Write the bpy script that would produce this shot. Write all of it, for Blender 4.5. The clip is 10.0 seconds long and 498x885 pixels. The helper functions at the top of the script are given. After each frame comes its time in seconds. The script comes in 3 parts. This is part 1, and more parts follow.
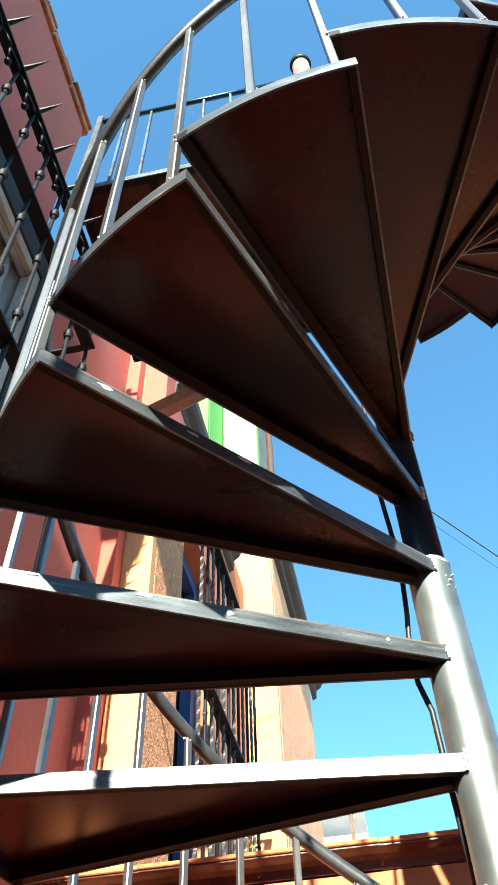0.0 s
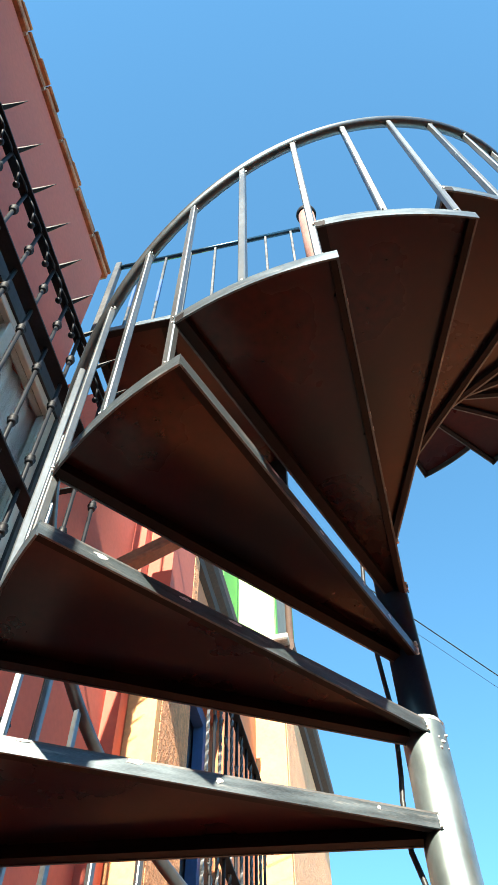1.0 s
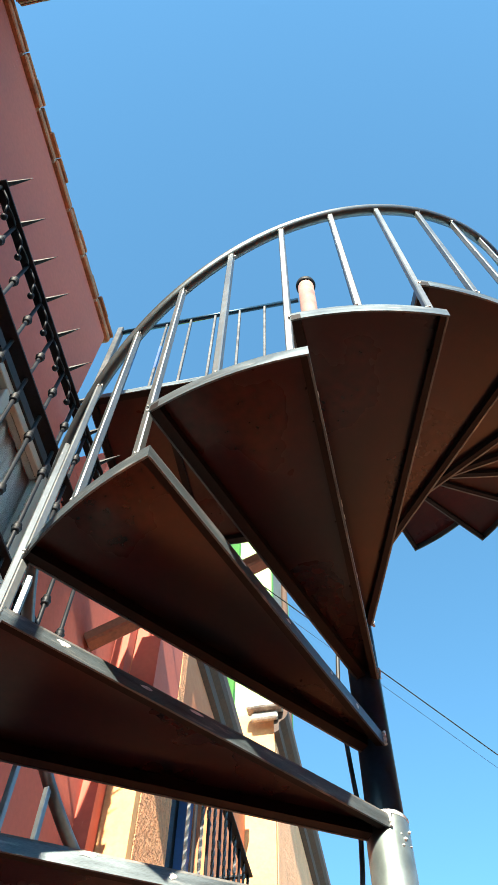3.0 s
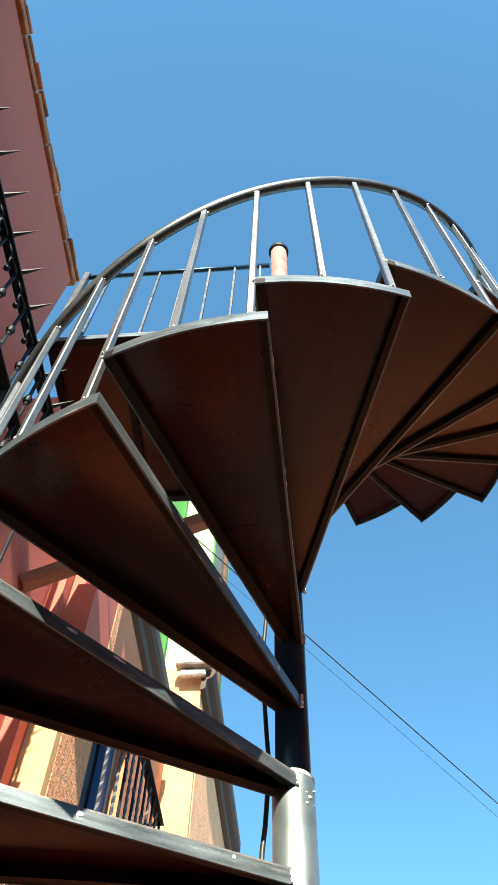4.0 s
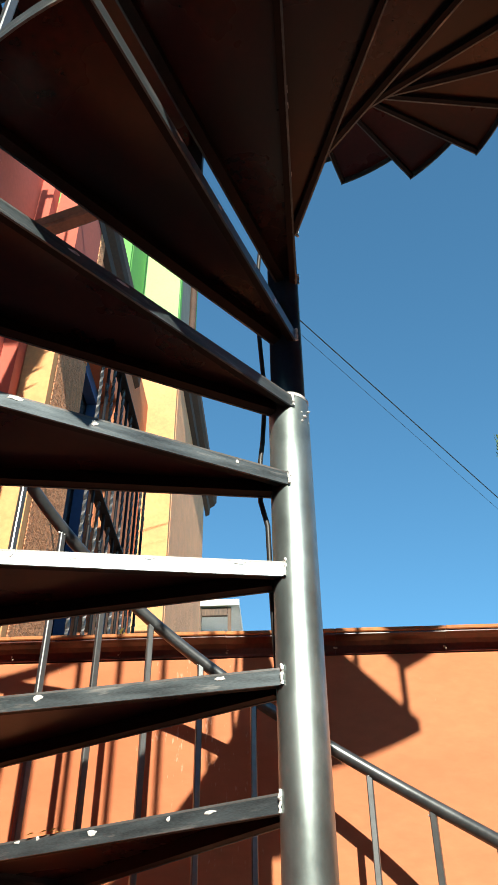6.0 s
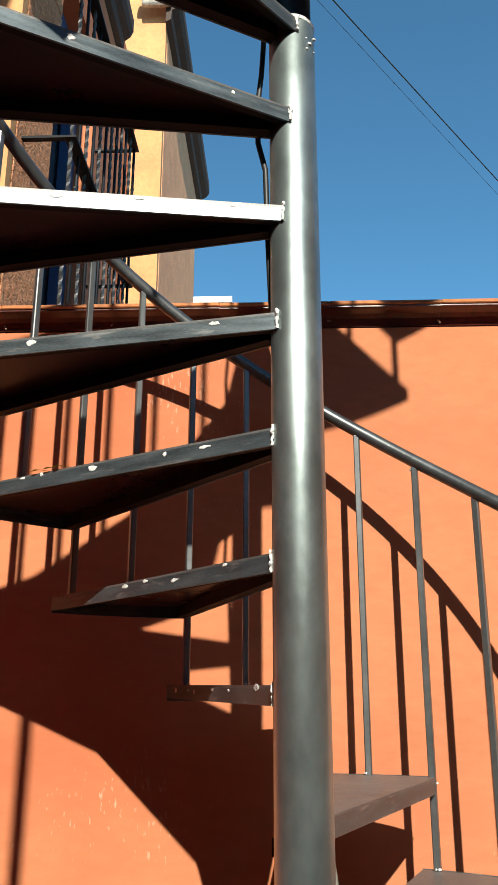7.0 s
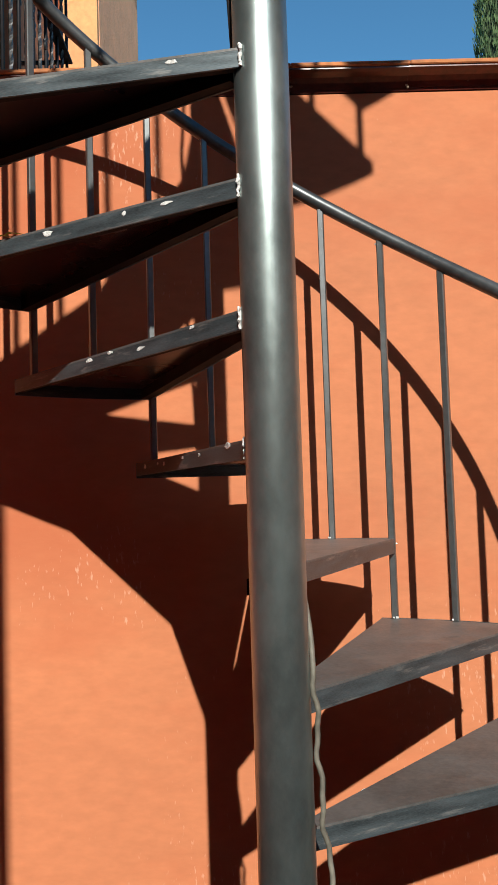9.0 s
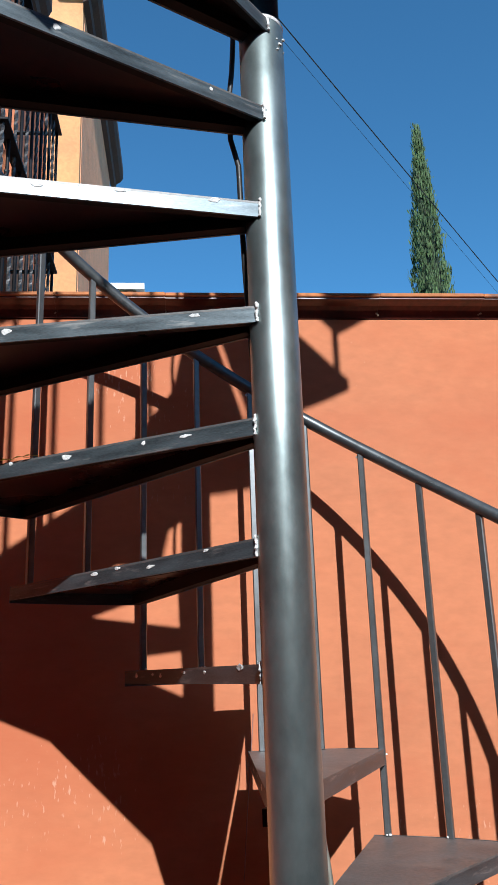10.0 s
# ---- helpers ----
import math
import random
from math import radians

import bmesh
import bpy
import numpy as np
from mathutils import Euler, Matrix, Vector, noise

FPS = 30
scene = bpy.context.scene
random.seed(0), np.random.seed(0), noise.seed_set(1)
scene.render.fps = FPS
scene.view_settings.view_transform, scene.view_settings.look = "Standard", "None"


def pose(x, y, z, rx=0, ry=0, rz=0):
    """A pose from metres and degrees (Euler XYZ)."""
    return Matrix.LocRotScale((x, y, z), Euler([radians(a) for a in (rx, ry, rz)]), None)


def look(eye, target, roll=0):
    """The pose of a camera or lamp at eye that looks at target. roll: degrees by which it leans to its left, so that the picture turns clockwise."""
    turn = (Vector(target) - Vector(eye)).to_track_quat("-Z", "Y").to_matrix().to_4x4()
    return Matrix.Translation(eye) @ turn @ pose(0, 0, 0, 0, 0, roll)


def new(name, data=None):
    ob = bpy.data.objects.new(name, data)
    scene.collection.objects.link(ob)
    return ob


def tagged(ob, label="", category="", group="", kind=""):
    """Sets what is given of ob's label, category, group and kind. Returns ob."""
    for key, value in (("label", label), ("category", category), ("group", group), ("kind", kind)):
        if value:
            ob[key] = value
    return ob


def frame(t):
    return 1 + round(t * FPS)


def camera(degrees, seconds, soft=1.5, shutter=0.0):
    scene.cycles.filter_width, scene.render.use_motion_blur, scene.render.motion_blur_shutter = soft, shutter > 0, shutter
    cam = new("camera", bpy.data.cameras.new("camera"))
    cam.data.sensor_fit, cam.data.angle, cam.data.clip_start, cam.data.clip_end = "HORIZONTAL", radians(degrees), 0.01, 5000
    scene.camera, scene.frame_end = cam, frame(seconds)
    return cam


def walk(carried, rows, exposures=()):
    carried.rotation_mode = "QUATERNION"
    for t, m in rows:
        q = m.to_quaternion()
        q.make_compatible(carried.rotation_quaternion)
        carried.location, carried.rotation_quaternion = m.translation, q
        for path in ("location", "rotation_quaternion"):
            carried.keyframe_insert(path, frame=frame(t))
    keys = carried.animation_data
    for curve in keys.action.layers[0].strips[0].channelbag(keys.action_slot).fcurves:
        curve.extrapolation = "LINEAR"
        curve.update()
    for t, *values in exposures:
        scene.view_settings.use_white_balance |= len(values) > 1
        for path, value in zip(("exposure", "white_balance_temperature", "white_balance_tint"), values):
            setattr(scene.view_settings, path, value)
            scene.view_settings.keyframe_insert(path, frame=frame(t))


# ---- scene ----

cam = camera(34.17, 10.0)
ROWS = [
    (0, -0.1269, -1.2639, 1.8921, 11.51, 49.83, 1.42),
    (0.5, -0.0728, -1.3440, 1.8974, 11.50, 55.58, 0.29),
    (1, -0.0567, -1.3641, 1.8919, 12.32, 57.82, 0.39),
    (1.5, -0.0412, -1.3731, 1.8931, 12.24, 58.21, -0.05),
    (2, -0.0323, -1.3940, 1.9002, 13.63, 62.25, -1.20),
    (2.5, -0.0140, -1.4214, 1.8964, 13.72, 62.05, -1.20),
    (3, 0.0282, -1.4206, 1.8994, 11.28, 61.60, -0.90),
    (3.2, 0.0377, -1.4281, 1.8924, 9.58, 61.17, -0.69),
    (4.3, 0.0453, -1.4110, 1.8870, 3.82, 57.55, -1.01),
    (4.5, 0.0238, -1.4013, 1.8967, 3.69, 55.36, -0.47),
    (5, 0.0056, -1.3552, 1.8331, 2.20, 41.97, -0.04),
    (5.2, -0.0043, -1.3564, 1.8289, 2.41, 40.25, 0.50),
    (6.3, -0.0228, -1.3102, 1.7992, 3.00, 33.21, 0.35),
    (6.5, -0.0212, -1.2860, 1.7742, 2.66, 27.68, 0.29),
    (7, -0.0310, -1.2437, 1.7507, 2.15, 16.73, -0.12),
    (7.5, -0.0247, -1.2336, 1.7189, 2.00, 13.06, -0.05),
    (8, -0.0084, -1.2238, 1.6712, 1.76, 7.17, 0.33),
    (8.5, -0.0075, -1.2081, 1.6577, 1.54, 5.00, 1.17),
    (9, -0.0525, -1.2060, 1.6709, -0.66, 3.58, 1.80),
    (9.5, -0.1090, -1.2703, 1.7122, -4.54, 9.90, 1.36),
    (10, -0.1625, -1.2854, 1.7420, -4.45, 15.76, 1.93),
]
walk(cam, [(t, pose(x, y, z, 90 + pitch, roll, yaw)) for t, x, y, z, yaw, pitch, roll in ROWS],
     [(0.0, 1.92, 6750, 5), (1.0, 1.95, 6950, 5), (3.0, 1.91, 7150, 5), (4.5, 1.51, 6950, 6), (5.0, 1.24, 6850, 6), (6.5, 0.72, 6650, 4),
      (7.5, 0.37, 6500, 7), (9.0, 0.25, 6350, 8), (10.0, 0.29, 5600, 9)])

# ---- sky and sun ----
SUN_DIR = Vector((-0.120, 1.0, -0.6655)).normalized()
world = bpy.data.worlds.new("sky")
scene.world = world
world.use_nodes = True
wn = world.node_tree.nodes
sky = wn.new("ShaderNodeTexSky")
sky.sky_type, sky.sun_disc = "NISHITA", False
sky.sun_elevation = math.asin(-SUN_DIR.z)
sky.sun_rotation = math.atan2(-SUN_DIR.x, -SUN_DIR.y)
sky.altitude, sky.air_density, sky.dust_density, sky.ozone_density = 1900, 1.0, 0.3, 2.0
wn["Background"].inputs["Strength"].default_value = 0.13
tint = wn.new("ShaderNodeMix")
tint.data_type, tint.blend_type = "RGBA", "MULTIPLY"
tint.inputs[0].default_value, tint.inputs[7].default_value = 1.0, (0.595, 1.03, 1.07, 1)
world.node_tree.links.new(sky.outputs[0], tint.inputs[6])
world.node_tree.links.new(tint.outputs[2], wn["Background"].inputs["Color"])
sun = new("sun", bpy.data.lights.new("sun", "SUN"))
sun.data.energy, sun.data.angle, sun.data.color = 5.0, radians(0.53), (1.0, 0.94, 0.84)
sun.matrix_world = look(-SUN_DIR * 30, (0, 0, 0))


# ---- materials ----
def material(name, colour, rough=0.8, metal=0.0, vary=0.12, scale=6.0, fine=60.0, bump=0.15, stain=None, stain_at=0.62, stain_scale=3.0, piece=0.0,
             stretch=(1, 1, 1), spec=0.5, rough_vary=0.15, coord="Object", streak=None, soft=0.07, depth=0.01):
    """A surface with two scales of variation: broad patches and fine grain, and stains of a colour of their own."""
    m = bpy.data.materials.new(name)
    m.use_nodes = True
    n, l = m.node_tree.nodes, m.node_tree.links
    b = n["Principled BSDF"]
    b.inputs["Metallic"].default_value = metal
    b.inputs["Specular IOR Level"].default_value = spec
    tc = n.new("ShaderNodeTexCoord")
    mp = n.new("ShaderNodeMapping")
    mp.inputs["Scale"].default_value = stretch
    l.new(tc.outputs[coord], mp.inputs["Vector"])
    big, small = n.new("ShaderNodeTexNoise"), n.new("ShaderNodeTexNoise")
    big.inputs["Scale"].default_value, big.inputs["Detail"].default_value = scale, 5
    small.inputs["Scale"].default_value, small.inputs["Detail"].default_value = fine, 4
    for t in (big, small):
        l.new(mp.outputs[0], t.inputs["Vector"])
    mixn = n.new("ShaderNodeMath")
    mixn.operation = "MULTIPLY_ADD"
    mixn.inputs[1].default_value, mixn.inputs[2].default_value = 0.4, 0.0
    l.new(small.outputs[0], mixn.inputs[0])
    add = n.new("ShaderNodeMath")
    add.operation = "MULTIPLY_ADD"
    add.inputs[1].default_value = 0.6
    l.new(big.outputs[0], add.inputs[0])
    l.new(mixn.outputs[0], add.inputs[2])
    ramp = n.new("ShaderNodeValToRGB")
    lo = [max(0.0, c * (1 - 2.2 * vary)) for c in colour]
    hi = [min(1.0, c * (1 + 1.6 * vary)) for c in colour]
    ramp.color_ramp.elements[0].position, ramp.color_ramp.elements[1].position = 0.32, 0.68
    ramp.color_ramp.elements[0].color, ramp.color_ramp.elements[1].color = (*lo, 1), (*hi, 1)
    l.new(add.outputs[0], ramp.inputs[0])
    out = ramp.outputs[0]
    if stain:
        sn = n.new("ShaderNodeTexNoise")
        sn.inputs["Scale"].default_value, sn.inputs["Detail"].default_value, sn.inputs["Roughness"].default_value = stain_scale, 8, 0.65
        l.new(mp.outputs[0], sn.inputs["Vector"])
        sr = n.new("ShaderNodeValToRGB")
        sr.color_ramp.elements[0].position, sr.color_ramp.elements[1].position = stain_at, min(1.0, stain_at + soft)
        l.new(sn.outputs[0], sr.inputs[0])
        mx = n.new("ShaderNodeMix")
        mx.data_type = "RGBA"
        mx.inputs[7].default_value = (*stain, 1)
        l.new(sr.outputs[0], mx.inputs[0])
        l.new(out, mx.inputs[6])
        out = mx.outputs[2]
    if streak:
        # small pale runs and chips, longer than wide
        m2 = n.new("ShaderNodeMapping")
        m2.inputs["Scale"].default_value = (75, 75, 24)
        l.new(tc.outputs[coord], m2.inputs["Vector"])
        s1, s2 = n.new("ShaderNodeTexNoise"), n.new("ShaderNodeTexNoise")
        s1.inputs["Scale"].default_value, s1.inputs["Detail"].default_value = 1.6, 3
        s2.inputs["Scale"].default_value = 1.3
        l.new(m2.outputs[0], s1.inputs["Vector"])
        l.new(tc.outputs[coord], s2.inputs["Vector"])
        sm = n.new("ShaderNodeMath")
        sm.operation = "MULTIPLY"
        l.new(s1.outputs[0], sm.inputs[0])
        l.new(s2.outputs[0], sm.inputs[1])
        sp = n.new("ShaderNodeValToRGB")
        sp.color_ramp.elements[0].position, sp.color_ramp.elements[1].position = 0.405, 0.475
        l.new(sm.outputs[0], sp.inputs[0])
        mz = n.new("ShaderNodeMix")
        mz.data_type = "RGBA"
        mz.inputs[7].default_value = (*streak, 1)
        l.new(sp.outputs[0], mz.inputs[0])
        l.new(out, mz.inputs[6])
        out = mz.outputs[2]
    if piece:
        oi = n.new("ShaderNodeObjectInfo")
        hv = n.new("ShaderNodeHueSaturation")
        mr = n.new("ShaderNodeMapRange")
        mr.inputs["To Min"].default_value, mr.inputs["To Max"].default_value = 1 - piece, 1 + piece
        l.new(oi.outputs["Random"], mr.inputs["Value"])
        l.new(mr.outputs[0], hv.inputs["Value"])
        l.new(out, hv.inputs["Color"])
        out = hv.outputs[0]
    l.new(out, b.inputs["Base Color"])
    rr = n.new("ShaderNodeMapRange")
    rr.inputs["To Min"].default_value, rr.inputs["To Max"].default_value = max(0.03, rough - rough_vary), min(1.0, rough + rough_vary)
    l.new(big.outputs[0], rr.inputs["Value"])
    l.new(rr.outputs[0], b.inputs["Roughness"])
    if bump:
        bp = n.new("ShaderNodeBump")
        bp.inputs["Strength"].default_value, bp.inputs["Distance"].default_value = bump, depth
        l.new(add.outputs[0], bp.inputs["Height"])
        l.new(bp.outputs[0], b.inputs["Normal"])
    return m


STEEL = material("raw_steel", (0.22, 0.235, 0.24), 0.40, 0.85, 0.10, 5, 60, 0.02, rough_vary=0.08)
STEEL_POLE = material("pole_steel", (0.37, 0.435, 0.43), 0.41, 0.88, 0.12, 9, 50, 0.08, stretch=(1, 1, 0.6), rough_vary=0.12, stain=(0.20, 0.245, 0.24), stain_at=0.50, stain_scale=7, soft=0.22)
STEEL_RAIL = material("handrail_steel", (0.13, 0.14, 0.145), 0.38, 0.75, 0.15, 6, 60, 0.02, rough_vary=0.10)
# dark mill scale, its blue pushed to imitate reflected sky
STEEL_DARK = material("sky_tinted_mill_scale", (0.016, 0.058, 0.105), 0.32, 0.55, 0.15, 8, 90, 0.04)
STEEL_TOP = material("worn_tread_steel", (0.150, 0.148, 0.145), 0.48, 0.4, 0.16, 10, 110, 0.12, stain=(0.20, 0.185, 0.172), stain_at=0.52, stain_scale=13, soft=0.2)
STEEL_BAR = material("edge_bar_steel", (0.112, 0.138, 0.152), 0.40, 0.6, 0.25, 3, 40, 0.05, stain=(0.36, 0.36, 0.345), stain_at=0.56, stain_scale=2.6, stretch=(3.0, 22, 1), coord="UV", soft=0.16)
WELD = material("weld_bead", (0.78, 0.77, 0.74), 0.65, 0.0, 0.2, 60, 200, 0.5)
# brown primer; soft near-black blotches paint in the uneven shade and sheen
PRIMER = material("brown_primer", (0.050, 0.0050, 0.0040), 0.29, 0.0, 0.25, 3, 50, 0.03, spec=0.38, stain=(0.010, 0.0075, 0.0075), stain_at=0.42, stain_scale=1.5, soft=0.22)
PRIMER_PIPE = material("pink_primer", (0.30, 0.15, 0.12), 0.7, 0.0, 0.2, 14, 80, 0.06)
# primer of the angle legs, near-black because their shade is in the colour
LEG = material("shade_dark_primer", (0.010, 0.0055, 0.005), 0.6, 0.0, 0.25, 9, 70, 0.05, spec=0.2)
IRON = material("black_iron", (0.010, 0.011, 0.014), 0.55, 0.0, 0.25, 20, 120, 0.1, spec=0.22)
ORANGE = material("terracotta_plaster", (0.55, 0.196, 0.088), 0.85, 0, 0.07, 1.1, 30, 0.14, stain=(0.50, 0.142, 0.060), stain_at=0.47, stain_scale=0.9, soft=0.22, streak=(0.64, 0.32, 0.20), stretch=(0.7, 1, 1.5))
RED = material("red_plaster", (0.52, 0.115, 0.075), 0.85, 0, 0.07, 2.0, 40, 0.12, streak=(0.6, 0.2, 0.15))
CREAM = material("cream_plaster", (0.72, 0.36, 0.15), 0.85, 0, 0.10, 5, 50, 0.2, streak=(0.5, 0.24, 0.12))
ROUGH = material("rough_orange_render", (0.80, 0.35, 0.17), 0.95, 0, 0.16, 30, 95, 1.0, depth=0.04)
SIDE = material("weathered_orange_plaster", (0.84, 0.40, 0.21), 0.9, 0, 0.08, 5, 55, 1.0, streak=(0.55, 0.25, 0.14), depth=0.022)
GREEN = material("green_paint", (0.13, 0.40, 0.08), 0.8, 0, 0.08, 2, 30, 0.1)
MINT = material("pale_green_paint", (0.36, 0.60, 0.22), 0.8, 0, 0.06, 2, 30, 0.1)
BROWN = material("brown_cornice_paint", (0.065, 0.033, 0.020), 0.75, 0, 0.2, 6, 50, 0.2)
GREYSIDE = material("grey_cement_render", (0.17, 0.175, 0.16), 0.9, 0, 0.15, 3, 50, 0.2)
GREYSTONE = material("grey_cantera_stone", (0.36, 0.33, 0.29), 0.9, 0, 0.25, 12, 70, 0.5)
GLAZED = material("glazed_terracotta", (0.085, 0.015, 0.009), 0.36, 0, 0.3, 12, 60, 0.15, stain=(0.40, 0.25, 0.18), stain_at=0.70, stain_scale=14, piece=0.25)
COPETOP = material("coping_top", (0.55, 0.20, 0.07), 0.8, 0, 0.18, 9, 60, 0.25, stain=(0.22, 0.10, 0.06), stain_at=0.62, stain_scale=7, piece=0.12)
CLAYTILE = material("clay_tile", (0.42, 0.155, 0.07), 0.8, 0, 0.25, 10, 60, 0.25, piece=0.2)
MORTAR = material("mortar", (0.50, 0.40, 0.30), 0.95, 0, 0.2, 20, 80, 0.3)
ALU = material("champagne_aluminium", (0.55, 0.47, 0.38), 0.45, 0.2, 0.08, 4, 60, 0.02)
CURTAIN = material("grey_curtain", (0.86, 0.86, 0.84), 0.9, 0, 0.12, 3, 30, 0.2, stretch=(1, 5, 0.6))
IRON_GREY = material("grey_forged_iron", (0.085, 0.087, 0.09), 0.45, 0.5, 0.25, 20, 120, 0.1)
SURROUND = material("dark_window_surround", (0.035, 0.033, 0.033), 0.8, 0, 0.25, 6, 50, 0.2)
CONCRETE = material("patio_concrete", (0.22, 0.19, 0.17), 0.9, 0, 0.15, 1.5, 30, 0.2)
BLUE = material("blue_paint", (0.03, 0.09, 0.24), 0.6, 0, 0.1, 5, 50, 0.05)
WHITE = material("white_paint", (0.78, 0.77, 0.74), 0.7, 0, 0.05, 4, 50, 0.08)
WOOD = material("brown_wood", (0.17, 0.09, 0.05), 0.7, 0, 0.3, 6, 60, 0.2, stretch=(1, 1, 0.15))
CABLE = material("black_cable", (0.02, 0.02, 0.02), 0.5, 0, 0.1, 20, 80, 0)
CABLE_GREY = material("grey_cable", (0.16, 0.15, 0.12), 0.6, 0, 0.2, 20, 80, 0.1)
LEAF = material("cypress_leaf", (0.085, 0.135, 0.045), 0.8, 0, 0.42, 7, 30, 0)
# leaf green darkened to paint the shade deep inside the crown
LEAF_SHADE = material("cypress_shade_core", (0.022, 0.036, 0.014), 0.9, 0, 0.3, 6, 30, 0.3)
BARK = material("cypress_bark", (0.15, 0.10, 0.07), 0.9, 0, 0.3, 8, 40, 0.5)
DRYLEAF = material("dry_leaf", (0.42, 0.30, 0.06), 0.8, 0, 0.2, 20, 80, 0.1)


def glass_material():
    m = bpy.data.materials.new("window_glass")
    m.use_nodes = True
    b = m.node_tree.nodes["Principled BSDF"]
    b.inputs["Base Color"].default_value = (0.97, 0.98, 0.98, 1)
    b.inputs["Roughness"].default_value = 0.03
    b.inputs["Transmission Weight"].default_value = 1.0
    b.inputs["IOR"].default_value = 1.45
    return m


GLASS = glass_material()


# ---- mesh helpers ----
def part(name, bm, mat, parent=None, label="", smooth=False):
    me = bpy.data.meshes.new(name)
    bmesh.ops.recalc_face_normals(bm, faces=bm.faces)
    bm.to_mesh(me)
    bm.free()
    me.materials.append(mat)
    if smooth:
        me.polygons.foreach_set("use_smooth", [True] * len(me.polygons))
    ob = new(name, me)
    if parent:
        ob.parent = parent
    if label:
        ob["label"] = label
    return ob


def thing(name, label, category, group="", kind="", at=(0, 0, 0)):
    ob = new(name)
    ob.location = at
    return tagged(ob, label, category, group, kind)


def box(bm, x0, x1, y0, y1, z0, z1, bevel=0.0):
    r = bmesh.ops.create_cube(bm, size=1)["verts"]
    for v in r:
        v.co = Vector(((x0 + x1) / 2 + v.co.x * (x1 - x0), (y0 + y1) / 2 + v.co.y * (y1 - y0), (z0 + z1) / 2 + v.co.z * (z1 - z0)))
    if bevel:
        es = list({e for v in r for e in v.link_edges})
        bmesh.ops.bevel(bm, geom=es, offset=bevel, segments=1, affect="EDGES")
    return bm


def boxed(x0, x1, y0, y1, z0, z1, bevel=0.0):
    return box(bmesh.new(), x0, x1, y0, y1, z0, z1, bevel)


def prism(bm, poly, z0, z1):
    """A plate with the outline poly between two heights."""
    lo = [bm.verts.new((x, y, z0)) for x, y in poly]
    hi = [bm.verts.new((x, y, z1)) for x, y in poly]
    bm.faces.new(lo[::-1])
    bm.faces.new(hi)
    n = len(poly)
    for i in range(n):
        bm.faces.new((lo[i], lo[(i + 1) % n], hi[(i + 1) % n], hi[i]))
    return bm


def extrude_x(bm, prof, x0, x1):
    """A moulding along x with the profile prof of (y, z)."""
    a = [bm.verts.new((x0, y, z)) for y, z in prof]
    b = [bm.verts.new((x1, y, z)) for y, z in prof]
    bm.faces.new(a[::-1])
    bm.faces.new(b)
    n = len(prof)
    for i in range(n):
        bm.faces.new((a[i], a[(i + 1) % n], b[(i + 1) % n], b[i]))
    return bm


def tube(bm, pts, r, sides=10, square=False, caps=True, twist=0.0):
    """A round or square bar along a line of points; r may change from point to point."""
    pts = [Vector(p) for p in pts]
    rs = r if isinstance(r, (list, tuple)) else [r] * len(pts)
    if square:
        sides = 4
    rings, side = [], None
    for i, p in enumerate(pts):
        d = (pts[min(i + 1, len(pts) - 1)] - pts[max(i - 1, 0)]).normalized()
        if side is None:
            side = d.cross(Vector((0, 0, 1)))
            if side.length < 0.05:
                side = Vector((p.x, p.y, 0)).normalized() if square and Vector((p.x, p.y, 0)).length > 0.1 else Vector((1, 0, 0))
        side = (side - d * side.dot(d)).normalized()
        up = d.cross(side)
        k = rs[i] * (math.sqrt(2) if square else 1)
        a0 = (math.pi / 4 if square else 0) + twist * i
        if square and not twist:
            h, c = rs[i], rs[i] * 0.72
            rings.append([bm.verts.new(p + side * u + up * v) for u, v in ((h, -c), (h, c), (c, h), (-c, h), (-h, c), (-h, -c), (-c, -h), (c, -h))])
            continue
        rings.append([bm.verts.new(p + (side * math.cos(a0 + 2 * math.pi * j / sides) + up * math.sin(a0 + 2 * math.pi * j / sides)) * k) for j in range(sides)])
    sides = len(rings[0])
    for a, b in zip(rings, rings[1:]):
        for j in range(sides):
            bm.faces.new((a[j], a[(j + 1) % sides], b[(j + 1) % sides], b[j]))
    if caps:
        bm.faces.new(rings[0][::-1])
        bm.faces.new(rings[-1])
    return bm


def lathe(bm, prof, sides=24, at=(0, 0)):
    """A turned shape about the upright through at, from (radius, height) pairs."""
    return tube(bm, [(at[0], at[1], z) for _, z in prof], [max(r, 0.0005) for r, _ in prof], sides)


def blob(bm, at, r, rng):
    vs = bmesh.ops.create_icosphere(bm, subdivisions=1, radius=r)["verts"]
    s = [rng.uniform(0.6, 1.3) for _ in range(3)]
    for v in vs:
        v.co = Vector((v.co.x * s[0], v.co.y * s[1], v.co.z * s[2])) * rng.uniform(0.85, 1.15) + Vector(at)
    return bm


def polar(r, deg, z=None):
    a = radians(deg)
    return (r * math.cos(a), r * math.sin(a)) if z is None else Vector((r * math.cos(a), r * math.sin(a), z))


# ---- the patio: ground, walls ----
bm = bmesh.new()
prism(bm, [(-900, -900), (900, -900), (900, 900), (-900, 900)], -0.3, 0.0)
tagged(part("ground", bm, CONCRETE), "worn grey-brown concrete patio ground", "ground", kind="structure")

WALL_Y, WALL_TOP = 1.02, 2.791
tagged(part("wall_north", boxed(-1.2, 7.0, WALL_Y, WALL_Y + 0.16, 0, WALL_TOP), ORANGE), "sunlit terracotta-orange plastered patio wall", "wall", kind="structure")

